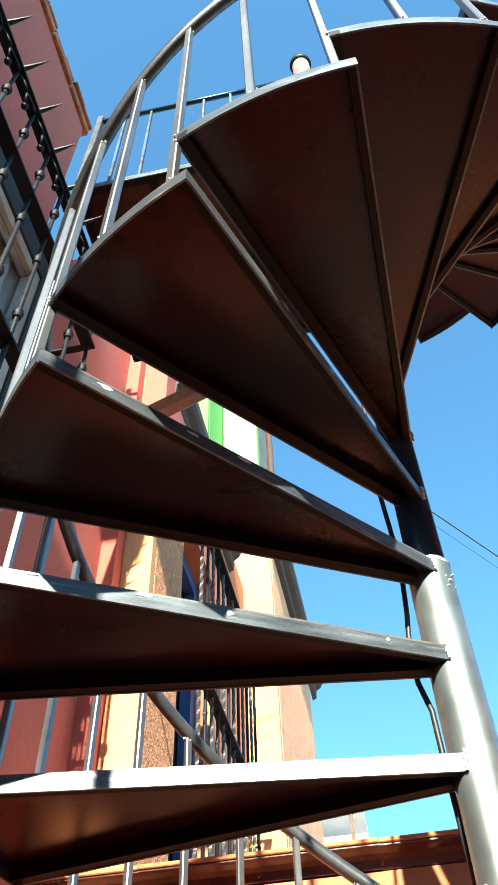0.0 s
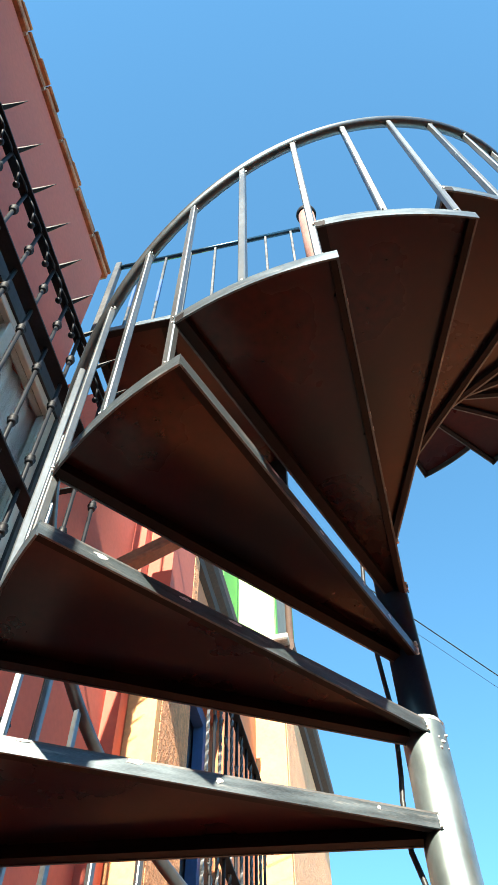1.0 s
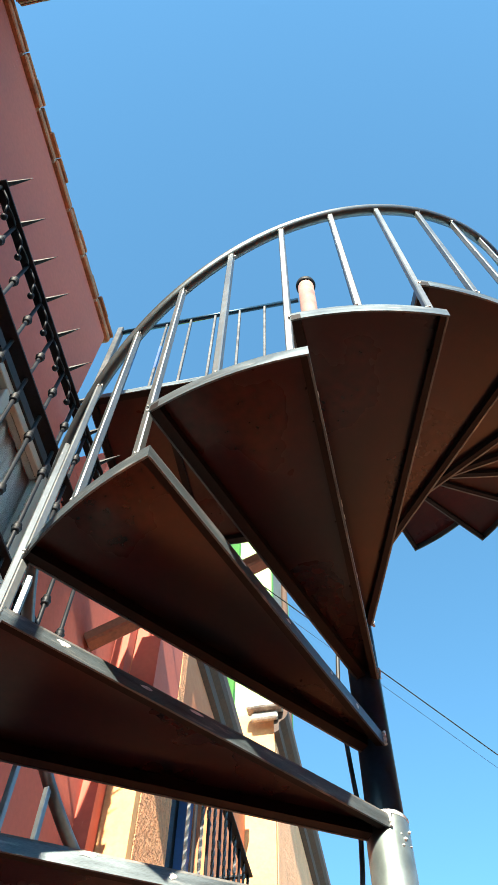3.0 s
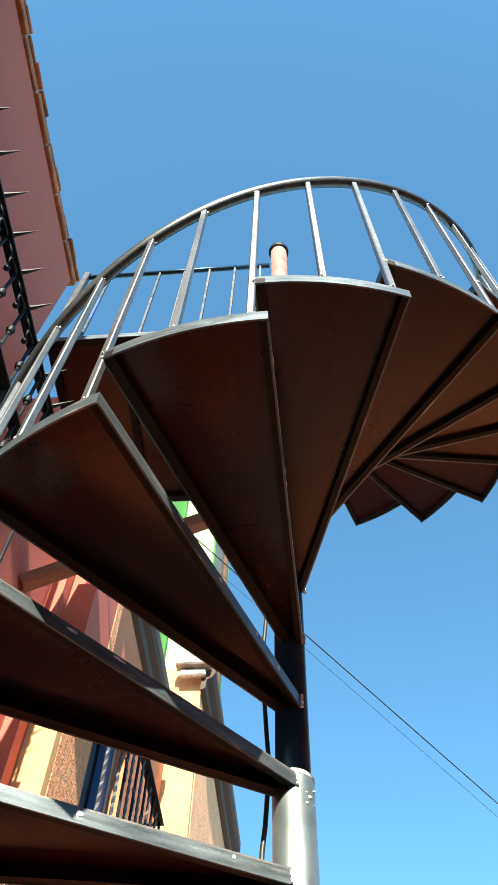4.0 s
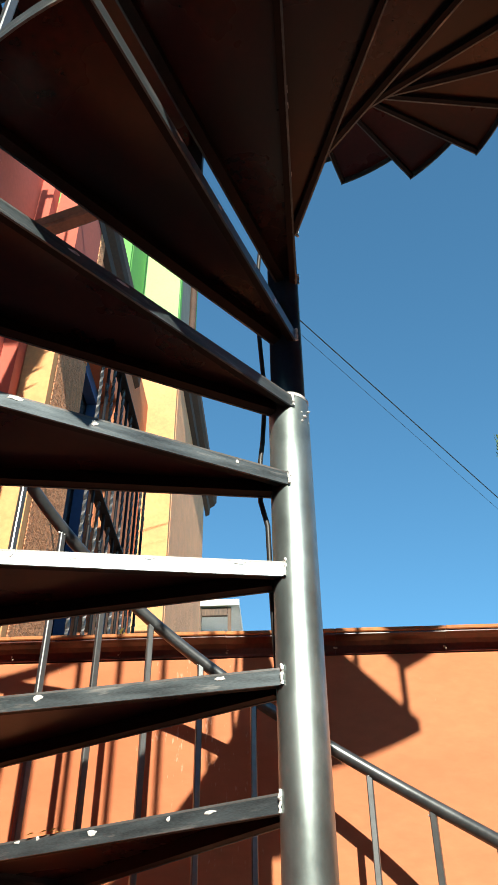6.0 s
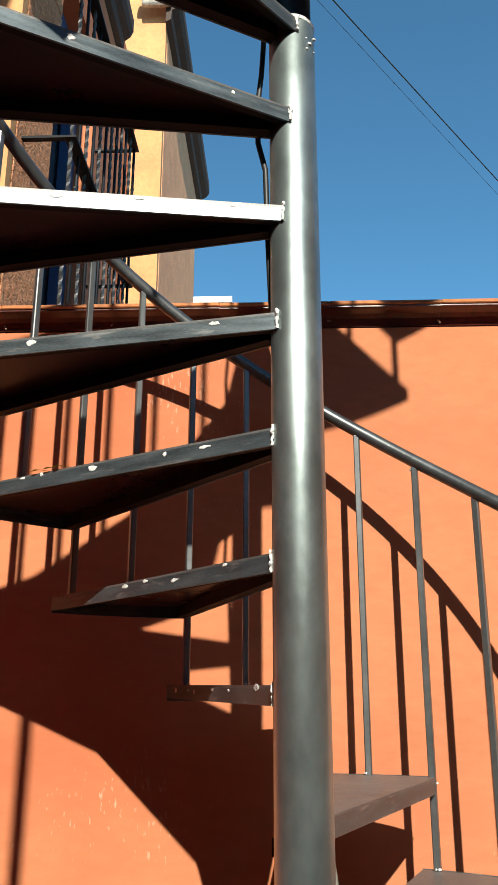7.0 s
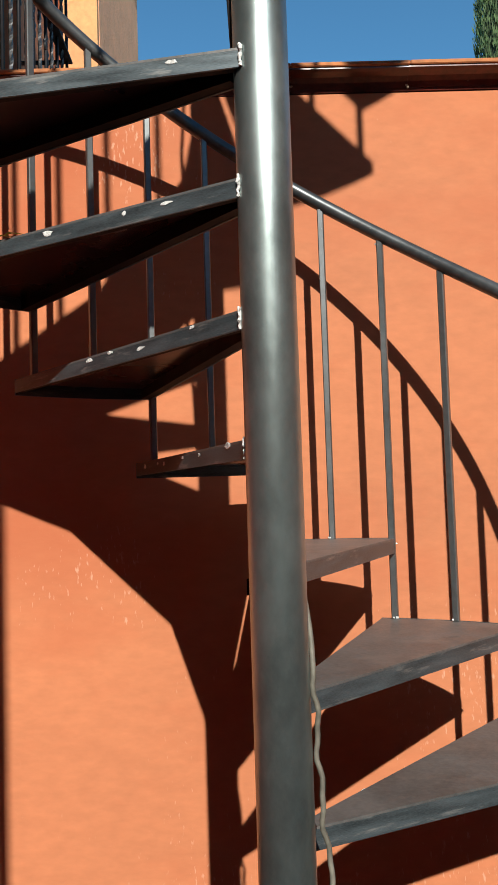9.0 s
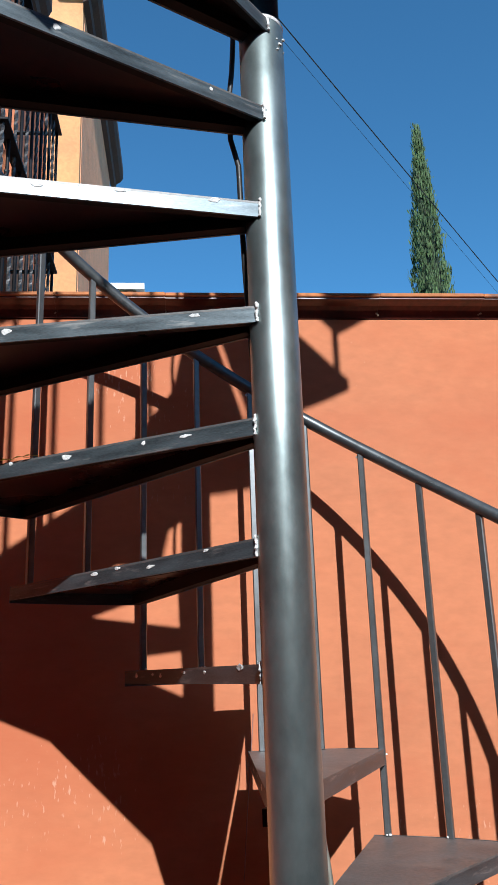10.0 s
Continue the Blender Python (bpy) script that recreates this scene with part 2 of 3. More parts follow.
# the red house along the west side, with a window opening
WX, WY0, WY1, WZ0, WZ1 = -1.2, -0.95, 0.14, 3.35, 4.8
west = thing("wall_west", "red plastered wall of the house, upper storey", "wall", kind="structure")
HY = 0.17
HU, ZU = 0.075, 5.02    # the wall above the window stops short of the lower part
bm = bmesh.new()
box(bm, WX - 0.22, WX, -9, WY0, 0, ZU)
box(bm, WX - 0.22, WX, WY1, HY, 0, ZU)
box(bm, WX - 0.22, WX, WY0, WY1, 0, WZ0)
box(bm, WX - 0.22, WX, WY0, WY1, WZ1, ZU)
box(bm, WX - 0.22, WX, -9, HU, ZU, 6.33)
part("wall_face", bm, RED, west)
part("wall_end", box(boxed(WX - 4, WX - 0.22, HY - 0.22, HY, 0, ZU), WX - 4, WX - 0.22, HU - 0.22, HU, ZU, 6.33), RED, west)
tagged(part("wall_west_low", box(boxed(WX - 0.22, WX, HY, 0.55, 0, 5.17), WX - 0.22, WX, 0.55, 1.20, 0, 5.8), RED), "lower red plastered house wall beside the landing", "wall", kind="structure")

# the wing behind the viewer; unseen walls added to close the patio, limit light
tagged(part("wall_east_blocker", boxed(2.6, 2.8, -4.7, WALL_Y - 0.07, 0, 5.8), ORANGE), "unseen plain terracotta wall added to limit sky and sun", "wall", kind="structure")
tagged(part("wall_back_blocker", boxed(-0.92, 2.6, -4.7, -4.5, 0, 4.0), ORANGE), "unseen plain terracotta wall added to limit sky and sun", "wall", kind="structure")
tagged(part("wall_south", boxed(WX, -0.92, -1.92, -1.70, 0, 6.33), RED), "red plastered end wall of the south wing", "wall", kind="structure")


def eave(name, along_y, a, b, edge, label):
    """A course of flat clay eave tiles with half-round roof tiles over it."""
    e = thing(name, label, "roof edge", kind="structure")
    n = max(1, round((b - a) / 0.27))
    step = (b - a) / n
    rng = random.Random(5)
    for i in range(n):
        u0, u1 = a + i * step + 0.004, a + (i + 1) * step - 0.004
        j = rng.uniform(-0.006, 0.006)
        bm = bmesh.new()
        if along_y:
            box(bm, edge - 0.25, edge + 0.045 + j, u0, u1, 6.335, 6.385 + j / 2, 0.006)
        else:
            box(bm, u0, u1, edge - 0.25, edge + 0.045 + j, 6.335, 6.385 + j / 2, 0.006)
        part("eave_tile", bm, CLAYTILE, e)
        for h in (0, 1):
            v0, v1 = u0 + (u1 - u0) * h * 0.5 - 0.004, u0 + (u1 - u0) * (h + 1) * 0.5
            q = edge + 0.050 + rng.uniform(-0.010, 0.012)
            bm = boxed(edge - 0.25, q, v0, v1, 6.3865 + j / 2, 6.408 + j / 2, 0.005) if along_y else boxed(v0, v1, edge - 0.25, q, 6.3865 + j / 2, 6.408 + j / 2, 0.005)
            part("roof_tile", bm, CLAYTILE, e)
    bm = boxed(edge - 0.24, edge + 0.036, a, b, 6.336, 6.38) if along_y else boxed(a, b, edge - 0.24, edge + 0.036, 6.336, 6.38)
    part("mortar_bed", bm, MORTAR, e)
    return e


eave("roof_edge_west", True, -1.70, HU + 0.035, WX - 0.022, "orange clay tile roof edge over the red wall")
eave("roof_edge_south", False, WX + 0.06, -0.68, -1.70, "orange clay tile roof edge of the south wing")
tagged(part("roof_west", boxed(WX - 4, WX - 0.28, -9, HU, 6.335, 6.42), CLAYTILE), "clay roof deck of the red house", "roof", kind="structure")
tagged(part("roof_south", boxed(WX, -0.92, -4.7, -1.96, 6.335, 6.42), CLAYTILE), "clay roof deck of the south wing", "roof", kind="structure")

# unseen block, added only to keep sun off the red west wall
tagged(part("south_shade_block", boxed(WX - 3, -0.55, -6, -4.72, 0, 10.4), RED), "unseen red block added to shade the west wall", "wall", kind="structure")

# the moulded coping on the north wall
coping = thing("wall_coping", "dark red glazed terracotta coping along the wall top", "coping", kind="structure")
PROF = [(WALL_Y + 0.17, WALL_TOP + 0.002), (WALL_Y - 0.003, WALL_TOP + 0.002), (WALL_Y - 0.006, WALL_TOP + 0.010),
        (WALL_Y - 0.016, WALL_TOP + 0.023), (WALL_Y - 0.030, WALL_TOP + 0.032), (WALL_Y - 0.050, WALL_TOP + 0.037), (WALL_Y - 0.060, WALL_TOP + 0.041), (WALL_Y - 0.060, WALL_TOP + 0.046), (WALL_Y + 0.17, WALL_TOP + 0.046)]
x = -1.195
i = 0
crng = random.Random(3)
while x < 6.9:
    dy, dz = crng.uniform(-0.003, 0.003), crng.uniform(-0.001, 0.001)
    ob = part("coping_tile", extrude_x(bmesh.new(), PROF, x, x + 0.3298), GLAZED, coping)
    ob.location = (0, dy, dz)
    top = part("coping_top", boxed(x, x + 0.3298, WALL_Y - 0.066, WALL_Y + 0.17, WALL_TOP + 0.0465, WALL_TOP + 0.059, 0.0025), COPETOP, coping, "orange painted coping top")
    top.location = (0, dy, dz)
    bm = bmesh.new()
    for _ in range(5):
        blob(bm, (x + crng.uniform(-0.006, 0.006), WALL_Y - 0.012, crng.uniform(WALL_TOP + 0.008, WALL_TOP + 0.028)), crng.uniform(0.002, 0.005), crng)
    tagged(part("mortar_dab", bm, MORTAR, coping), kind="stuff")
    x += 0.33

# ---- the spiral stair ----
RISE, TURN_STEP, FIRST, R_OUT, R_RAIL, TREADS = 0.195, 20.0, -70.0, 0.854, 0.846, 26
TOP = RISE * 27
stair = thing("spiral_staircase", "raw welded steel spiral staircase with brown primed undersides", "staircase")
rng = random.Random(11)

pole = part("pole", lathe(bmesh.new(), [(0.0425, 0.0), (0.0425, 2.925), (0.040, 2.93)], 40), STEEL_POLE, stair, "bare brushed steel pole", True)
part("upper_pole", lathe(bmesh.new(), [(0.0365, 2.90), (0.0365, TOP + 0.02)], 36), STEEL_DARK, stair, "mill-scale upper pole with sky blue in its colour", True)
part("pole_weld", lathe(bmesh.new(), [(0.037, 2.925), (0.0425, 2.927), (0.0435, 2.932), (0.040, 2.938), (0.0365, 2.940)], 28), WELD, pole)
bm = bmesh.new()
for _ in range(6):
    th = rng.uniform(-60, -20)
    blob(bm, polar(0.0425, th, 2.87 + rng.uniform(-0.02, 0.03)), rng.uniform(0.002, 0.0045), rng)
tagged(part("weld_spatter", bm, WELD, pole), kind="stuff")
post = part("newel_top", lathe(bmesh.new(), [(0.044, TOP + 0.004), (0.044, 6.33)], 28), PRIMER_PIPE, stair, "pink primed top of the pole", True)
part("collar", lathe(bmesh.new(), [(0.044, 6.325), (0.054, 6.33), (0.056, 6.35), (0.054, 6.365), (0.044, 6.37)], 28), IRON, post, "black collar", True)
part("cap", lathe(bmesh.new(), [(0.044, 6.362), (0.044, 6.375), (0.036, 6.395), (0.02, 6.408), (0.0, 6.412)], 24), WHITE, post, "pale domed cap", True)


def tread_outline(rear, span=21.8, r=R_OUT, inner=0.0425, grow=0.0, spread=62, nose=-15):
    """The outline of a tread: inner nose, arc from nose to rear, inner rear. The nose edge is nearly radial, the rear edge passes beside the pole."""
    mid = rear - span / 2
    arc = [polar(r + grow, rear - span + span * k / 10) for k in range(11)]
    return [polar(inner, mid + nose)] + arc + [polar(inner, mid + spread)]


def bar_between(a, b, z0, z1, inset):
    """A flat bar under an edge from a to b, inset to the left of the way."""
    a, b = Vector(a), Vector(b)
    d = (b - a).normalized()
    n = Vector((-d.y, d.x)) * inset
    bm = prism(bmesh.new(), [tuple(a), tuple(b), tuple(b + n), tuple(a + n)], z0, z1)
    uv = bm.loops.layers.uv.new("UVMap")
    shift = 7.3 * a.x + 3.1 * a.y + 5.7 * z0
    for f in bm.faces:
        for lp in f.loops:
            lp[uv].uv = ((lp.vert.co.xy - a).dot(d) + shift, lp.vert.co.z + 0.3 * (lp.vert.co.xy - a).dot(n.normalized()) + shift)
    return bm


def tread_set(n):
    """Where tread n was welded on: its height, the turn of its rear edge, the angle that it covers and where its nose meets the pole."""
    if n <= 8:
        return RISE * n - 0.010, FIRST + TURN_STEP * n + 0.3, 22.8, 45
    if n <= 14:
        return RISE * n - (0.003 if n < 11 else 0.0), FIRST + TURN_STEP * n + 1.0, 22.8, -15
    return RISE * n, FIRST + TURN_STEP * n + 0.3, 22.1, -15


def tread_at(n):
    z, rear, span, nose = tread_set(n)
    t = part("tread", prism(bmesh.new(), tread_outline(rear, span, grow=-0.004, nose=nose), z - 0.004, z), STEEL_TOP, stair)
    out = tread_outline(rear, span, nose=nose)
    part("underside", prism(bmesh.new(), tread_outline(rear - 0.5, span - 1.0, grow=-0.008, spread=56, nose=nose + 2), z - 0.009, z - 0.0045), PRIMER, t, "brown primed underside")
    # angle bars under both straight edges: upright leg and flat leg
    for name, a, b, s, deep, leg in (("nose_bar", out[0], out[1], 1, 0.036, 0.020), ("rear_bar", out[-1], out[-2], -1, 0.030, 0.013)):
        part(name, bar_between(a, b, z - deep, z - 0.0042, 0.004 * s), STEEL_BAR, t)
        off = (Vector(b) - Vector(a)).normalized()
        nn = Vector((-off.y, off.x)) * 0.0045 * s
        part("angle_leg", bar_between(Vector(a) + nn, Vector(b) + nn, z - deep + 0.001, z - 0.010, leg * s), LEG, t)
    # rim along the arc
    arc = tread_outline(rear, span)[1:-1]
    arc_in = tread_outline(rear, span, grow=-0.004)[1:-1]
    bm = prism(bmesh.new(), arc + arc_in[::-1], z - 0.036, z + 0.001)
    uv = bm.loops.layers.uv.new("UVMap")
    for f in bm.faces:
        for lp in f.loops:
            lp[uv].uv = (math.atan2(lp.vert.co.y, lp.vert.co.x) * R_OUT + n, lp.vert.co.z)
    part("rim", bm, STEEL_BAR, t)
    # weld dabs at the pole and along the edges
    bm = bmesh.new()
    a, b = Vector(out[-1]), Vector(out[-2])
    side = Vector((-(b - a).y, (b - a).x)).normalized()
    for u, v in ((0.003, 0.004), (-0.001, 0.001)):
        tube(bm, [(a.x + side.x * u + rng.uniform(-0.0015, 0.0015), a.y + side.y * u + rng.uniform(-0.0015, 0.0015), z + 0.004 - 0.0042 * k) for k in range(9)],
             [rng.uniform(0.0014, 0.0036) for _ in range(9)], 7)
    d = (b - a).normalized()
    for q in (0.12, 0.3, 0.5, 0.62, 0.68, 0.86):
        if rng.random() < 0.72:
            # a ground-down weld: a thin uneven pad on the face of the bar
            c = a + d * (q + rng.uniform(-0.05, 0.05)) * (b - a).length + side * 0.0004
            w, h, zc = rng.uniform(0.004, 0.016), rng.uniform(0.003, 0.007), z - rng.uniform(0.003, 0.014)
            rim = [(w * math.cos(k * 0.698) * rng.uniform(0.6, 1.2), h * math.sin(k * 0.698) * rng.uniform(0.6, 1.2)) for k in range(9)]
            lo = [bm.verts.new((c.x + d.x * u, c.y + d.y * u, zc + v)) for u, v in rim]
            hi = [bm.verts.new((c.x + d.x * u * 0.8 + side.x * 0.0007, c.y + d.y * u * 0.8 + side.y * 0.0007, zc + v * 0.8)) for u, v in rim]
            bm.faces.new(hi)
            for k in range(9):
                bm.faces.new((lo[k], lo[(k + 1) % 9], hi[(k + 1) % 9], hi[k]))
    c = Vector(out[1])
    for _ in range(3):
        blob(bm, (c.x + rng.uniform(-0.003, 0.002), c.y + rng.uniform(-0.003, 0.002), z - rng.uniform(0.004, 0.03)), rng.uniform(0.002, 0.004), rng)
    tagged(part("weld", bm, WELD, t, "pale weld dabs"), kind="stuff")
    # dark tack welds where the plate meets the angle legs
    bm = bmesh.new()
    for a, b, s in ((out[0], out[1], 1), (out[-1], out[-2], -1)):
        a, b = Vector(a), Vector(b)
        d = (b - a).normalized()
        side = Vector((-d.y, d.x)) * s
        for q in (0.3, 0.55, 0.8, 0.94):
            c = a + (b - a) * (q + rng.uniform(-0.05, 0.05)) + side * (0.024 if s > 0 else 0.020)
            blob(bm, (c.x, c.y, z - 0.0095), rng.uniform(0.0025, 0.0042), rng)
    tagged(part("tack_weld", bm, LEG, t, "small dark tack welds"), kind="stuff")
    return t


for n in range(1, TREADS + 1):
    tread_at(n)


def rail_point(q, r=R_RAIL, up=0.942):
    return polar(r, FIRST - 2 + TURN_STEP * q, RISE * q + up)


handrail = part("handrail", tube(bmesh.new(), [rail_point(0.5 + k / 8) for k in range(int(26 * 8) + 1)], 0.0168, 14), STEEL_RAIL, stair, "round steel tube handrail", True)
for h in range(1, 2 * TREADS + 1):
    q = h / 2
    foot = tread_set(math.ceil(q))[0] + 0.0008
    p = rail_point(q)
    b = part("baluster", tube(bmesh.new(), [(p.x, p.y, foot), (p.x, p.y, p.z - 0.008)], 0.0079, square=True), STEEL, stair)
    bm = bmesh.new()
    for _ in range(4):
        blob(bm, (p.x + rng.uniform(-0.01, 0.01), p.y + rng.uniform(-0.01, 0.01), foot + 0.003), rng.uniform(0.002, 0.004), rng)
        blob(bm, (p.x + rng.uniform(-0.01, 0.01), p.y + rng.uniform(-0.01, 0.01), p.z - 0.018 + rng.uniform(-0.006, 0.006)), rng.uniform(0.002, 0.004), rng)
    tagged(part("weld", bm, WELD, b), kind="stuff")

# ---- the landing at the top ----
landing = thing("stair_landing", "steel stair landing with brown primed underside", "landing")
LX, LY = -1.06, 0.88
LAND = [(0.0, -0.02), (0.0, 0.90), (LX, LY), (LX, -0.02)]
part("plate", prism(bmesh.new(), LAND, TOP - 0.004, TOP), STEEL_TOP, landing)
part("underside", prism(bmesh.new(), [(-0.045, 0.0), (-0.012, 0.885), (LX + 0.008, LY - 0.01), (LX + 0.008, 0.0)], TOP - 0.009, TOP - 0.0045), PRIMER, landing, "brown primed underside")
for i in range(4):
    a, b = LAND[i], LAND[(i + 1) % 4]
    part("edge_bar", bar_between(a, b, TOP - 0.036, TOP - 0.0042, 0.004), STEEL_BAR, landing)
    d = (Vector(b) - Vector(a)).normalized()
    nn = Vector((-d.y, d.x)) * 0.0045
    part("angle_leg", bar_between(Vector(a) + nn, Vector(b) + nn, TOP - 0.036, TOP - 0.0095, 0.030), LEG, landing)
for xx in (-0.36, -0.72):
    part("rib", boxed(xx - 0.015, xx + 0.015, 0.012, 0.85, TOP - 0.04, TOP - 0.0095), LEG, landing)
part("strut", tube(bmesh.new(), [(-1.195, 0.85, 4.60), (-0.36, 0.85, 5.03)], 0.035, square=True), material("brown_primed_strut", (0.30, 0.10, 0.05), 0.55, 0, 0.2, 6, 60, 0.08), landing, "brown primed box strut")
part("strut_head", boxed(-0.40, -0.33, 0.822, 0.878, 5.00, TOP - 0.0405), LEG, landing)
part("guard_rail", tube(bmesh.new(), [(LX + 0.01, -0.01, 6.10), (-0.05, -0.01, 6.10)], 0.0135, 12), STEEL_DARK, landing, "steel guard rail", True)
TAPE = material("blue_tape", (0.02, 0.07, 0.20), 0.5, 0, 0.15, 10, 60, 0)
for k in range(7):
    xx = LX + 0.15 + k * 0.135
    # darker grey than the stair balusters, to imitate steel seen against the light
    gb = part("guard_baluster", tube(bmesh.new(), [(xx, -0.01, TOP), (xx, -0.01, 6.09)], 0.0065, square=True), IRON_GREY, landing)
    if k < 2:
        part("tape", tube(bmesh.new(), [(xx, -0.01, TOP + 0.22), (xx, -0.01, TOP + 0.50)], 0.0072, square=True), TAPE, gb, "blue plastic wrap")
# same darkened grey for the backlit post
part("end_post", boxed(LX, LX + 0.032, -0.028, 0.004, TOP, 6.15, 0.003), IRON_GREY, landing)

# ---- the west window and its iron grille ----
win = thing("window_1", "aluminium window with a drawn grey curtain behind iron bars", "window", kind="structure")
part("window_surround", box(box(box(boxed(WX, WX + 0.022, WY0 - 0.1, WY0, WZ0 - 0.1, WZ1 + 0.2), WX, WX + 0.022, WY1, WY1 + 0.028, WZ0 - 0.1, WZ1 + 0.2),
                          WX, WX + 0.022, WY0, WY1, WZ1, WZ1 + 0.2), WX, WX + 0.022, WY0, WY1, WZ0 - 0.1, WZ0), SURROUND, win, "dark grey surround")
fr = bmesh.new()
for y0, y1, z0, z1 in ((WY0, WY0 + 0.05, WZ0, WZ1), (WY1 - 0.05, WY1, WZ0, WZ1), (WY0 + 0.05, WY1 - 0.05, WZ0, WZ0 + 0.05), (WY0 + 0.05, WY1 - 0.05, WZ1 - 0.05, WZ1),
                       (-0.33, -0.28, WZ0 + 0.05, WZ1 - 0.05)):
    box(fr, WX - 0.05, WX + 0.012, y0, y1, z0, z1, 0.004)
part("window_frame", fr, ALU, win, "champagne aluminium frame")
for y0, y1 in ((WY0 + 0.05, -0.33), (-0.28, WY1 - 0.05)):
    g = part("pane", boxed(WX - 0.02, WX - 0.014, y0, y1, WZ0 + 0.05, WZ1 - 0.05), GLASS, win)
    g.visible_shadow = False
bm = bmesh.new()
cv = []
for k in range(73):
    y = WY0 - 0.05 + k * (WY1 - WY0 + 0.1) / 72
    dx = 0.018 * math.sin(k * 1.15) + 0.008 * math.sin(k * 0.43)
    cv.append((bm.verts.new((WX - 0.072 + dx * 0.6, y, WZ0 - 0.05)), bm.verts.new((WX - 0.072 + dx * 0.4, y, WZ1 + 0.05))))
for a, b in zip(cv, cv[1:]):
    bm.faces.new((a[0], b[0], b[1], a[1]))
curtain = tagged(part("curtain", bm, CURTAIN, None, "", True), "pale grey pleated curtain drawn behind the window", "curtain")


def bow(a, b, sag, n=8):
    """Points of a bar bent from a to b, bulging by sag in the middle."""
    return [a.lerp(b, i / n) + sag * math.sin(math.pi * i / n) for i in range(n + 1)]


def grille(name, label, x_wall, x_front, y0, y1, z_top, z_rails, z_bot, spacing, spikes, twisted):
    """A projecting window grille: flat rails, round or twisted bars with collars, spikes and scrolls."""
    g = thing(name, label, "window grille")
    for zr in [z_top] + z_rails + [z_bot]:
        r = part("flat_rail", boxed(x_front - 0.036, x_front + 0.012, y0, y1, zr - 0.005, zr + 0.005, 0.001), IRON, g)
        for ye in (y0, y1):
            part("side_rail", boxed(x_wall, x_front - 0.0365, ye - 0.024 if ye == y1 else ye, ye if ye == y1 else ye + 0.024, zr - 0.005, zr + 0.005), IRON, g)
    n = round((y1 - y0) / spacing)
    gr = random.Random(7)
    for k in range(n + 1):
        y = y0 + 0.02 + (y1 - y0 - 0.04) * k / n
        x = x_front - 0.012
        if twisted and k % 2 == 0:
            m = 150
            bar = part("twisted_bar", tube(bmesh.new(), [(x, y, z_bot + (z_top - z_bot) * i / m) for i in range(m + 1)], 0.006, square=True, twist=0.42), IRON_GREY, g)
        else:
            bar = part("bar", tube(bmesh.new(), [(x, y, z_bot), (x, y, z_top + 0.015)], 0.0075, 10), IRON, g, "", True)
        zs = [z_top] + z_rails + [z_bot]
        if not twisted:
            for a, b in zip(zs, zs[1:]):
                for q in ((0.24, 0.76) if a - b > 0.45 else (0.5,)):
                    zc = a + (b - a) * q
                    part("collar", lathe(bmesh.new(), [(0.0075, zc - 0.022), (0.014, zc - 0.019), (0.014, zc - 0.010), (0.010, zc - 0.007), (0.018, zc),
                                                       (0.010, zc + 0.007), (0.014, zc + 0.010), (0.014, zc + 0.019), (0.0075, zc + 0.022)], 12, (x, y)), IRON, bar, "", True)
        if spikes:
            part("spike", tube(bmesh.new(), [(x - 0.004, y, z_top + 0.008), (x + 0.018, y, z_top + 0.022), (x + 0.040, y + 0.002, z_top + 0.036), (x + 0.098, y + 0.005, z_top + 0.072)], [0.006, 0.0105, 0.008, 0.0008], 8), IRON, bar)
            # a two-armed scroll from this bar to the next, its tail ending in a ball
            fork = Vector((x + 0.016, y + 0.060, z_top - 0.052))
            tail = Vector((x + 0.006, y + 0.089, z_top - 0.097))
            sb = bmesh.new()
            tube(sb, bow(Vector((x + 0.004, y + 0.006, z_top - 0.008)), fork, Vector((0.012, 0.004, -0.020))), 0.0045, 7)
            tube(sb, bow(fork, tail, Vector((0.008, -0.010, -0.010))), 0.0045, 7)
            if k < n:
                tube(sb, bow(fork, Vector((x + 0.004, y + (y1 - y0 - 0.04) / n - 0.006, z_top - 0.010)), Vector((0.012, 0.006, -0.022))), 0.0045, 7)
            part("scroll", sb, IRON, bar, "", True)
            bb = bmesh.new()
            bmesh.ops.create_icosphere(bb, subdivisions=2, radius=0.0135)
            bmesh.ops.translate(bb, verts=bb.verts, vec=tail)
            part("scroll_ball", bb, IRON, bar, "", True)
        if twisted and k % 2 == 1:
            for zc in (z_bot + 0.3, (z_top + z_bot) / 2, z_top - 0.3):
                pts = []
                for i in range(22):
                    u = i / 21
                    a = u * 4 * math.pi
                    rr = 0.012 + 0.022 * abs(u - 0.5) * 2
                    pts.append((x, y + (0.035 - rr) * (1 if u < 0.5 else -1) + rr * math.cos(a) * 0.6, zc - 0.06 + 0.12 * u + rr * 0.5 * math.sin(a)))
                part("scroll", tube(bmesh.new(), pts, 0.006, 6), IRON_GREY, bar, "", True)
    return g


grille("window_grille", "black wrought-iron window grille with spikes and scrolls", WX, -0.99, -1.06, 0.31, 4.885, [4.49, 3.84], 3.04, 0.148, True, False)

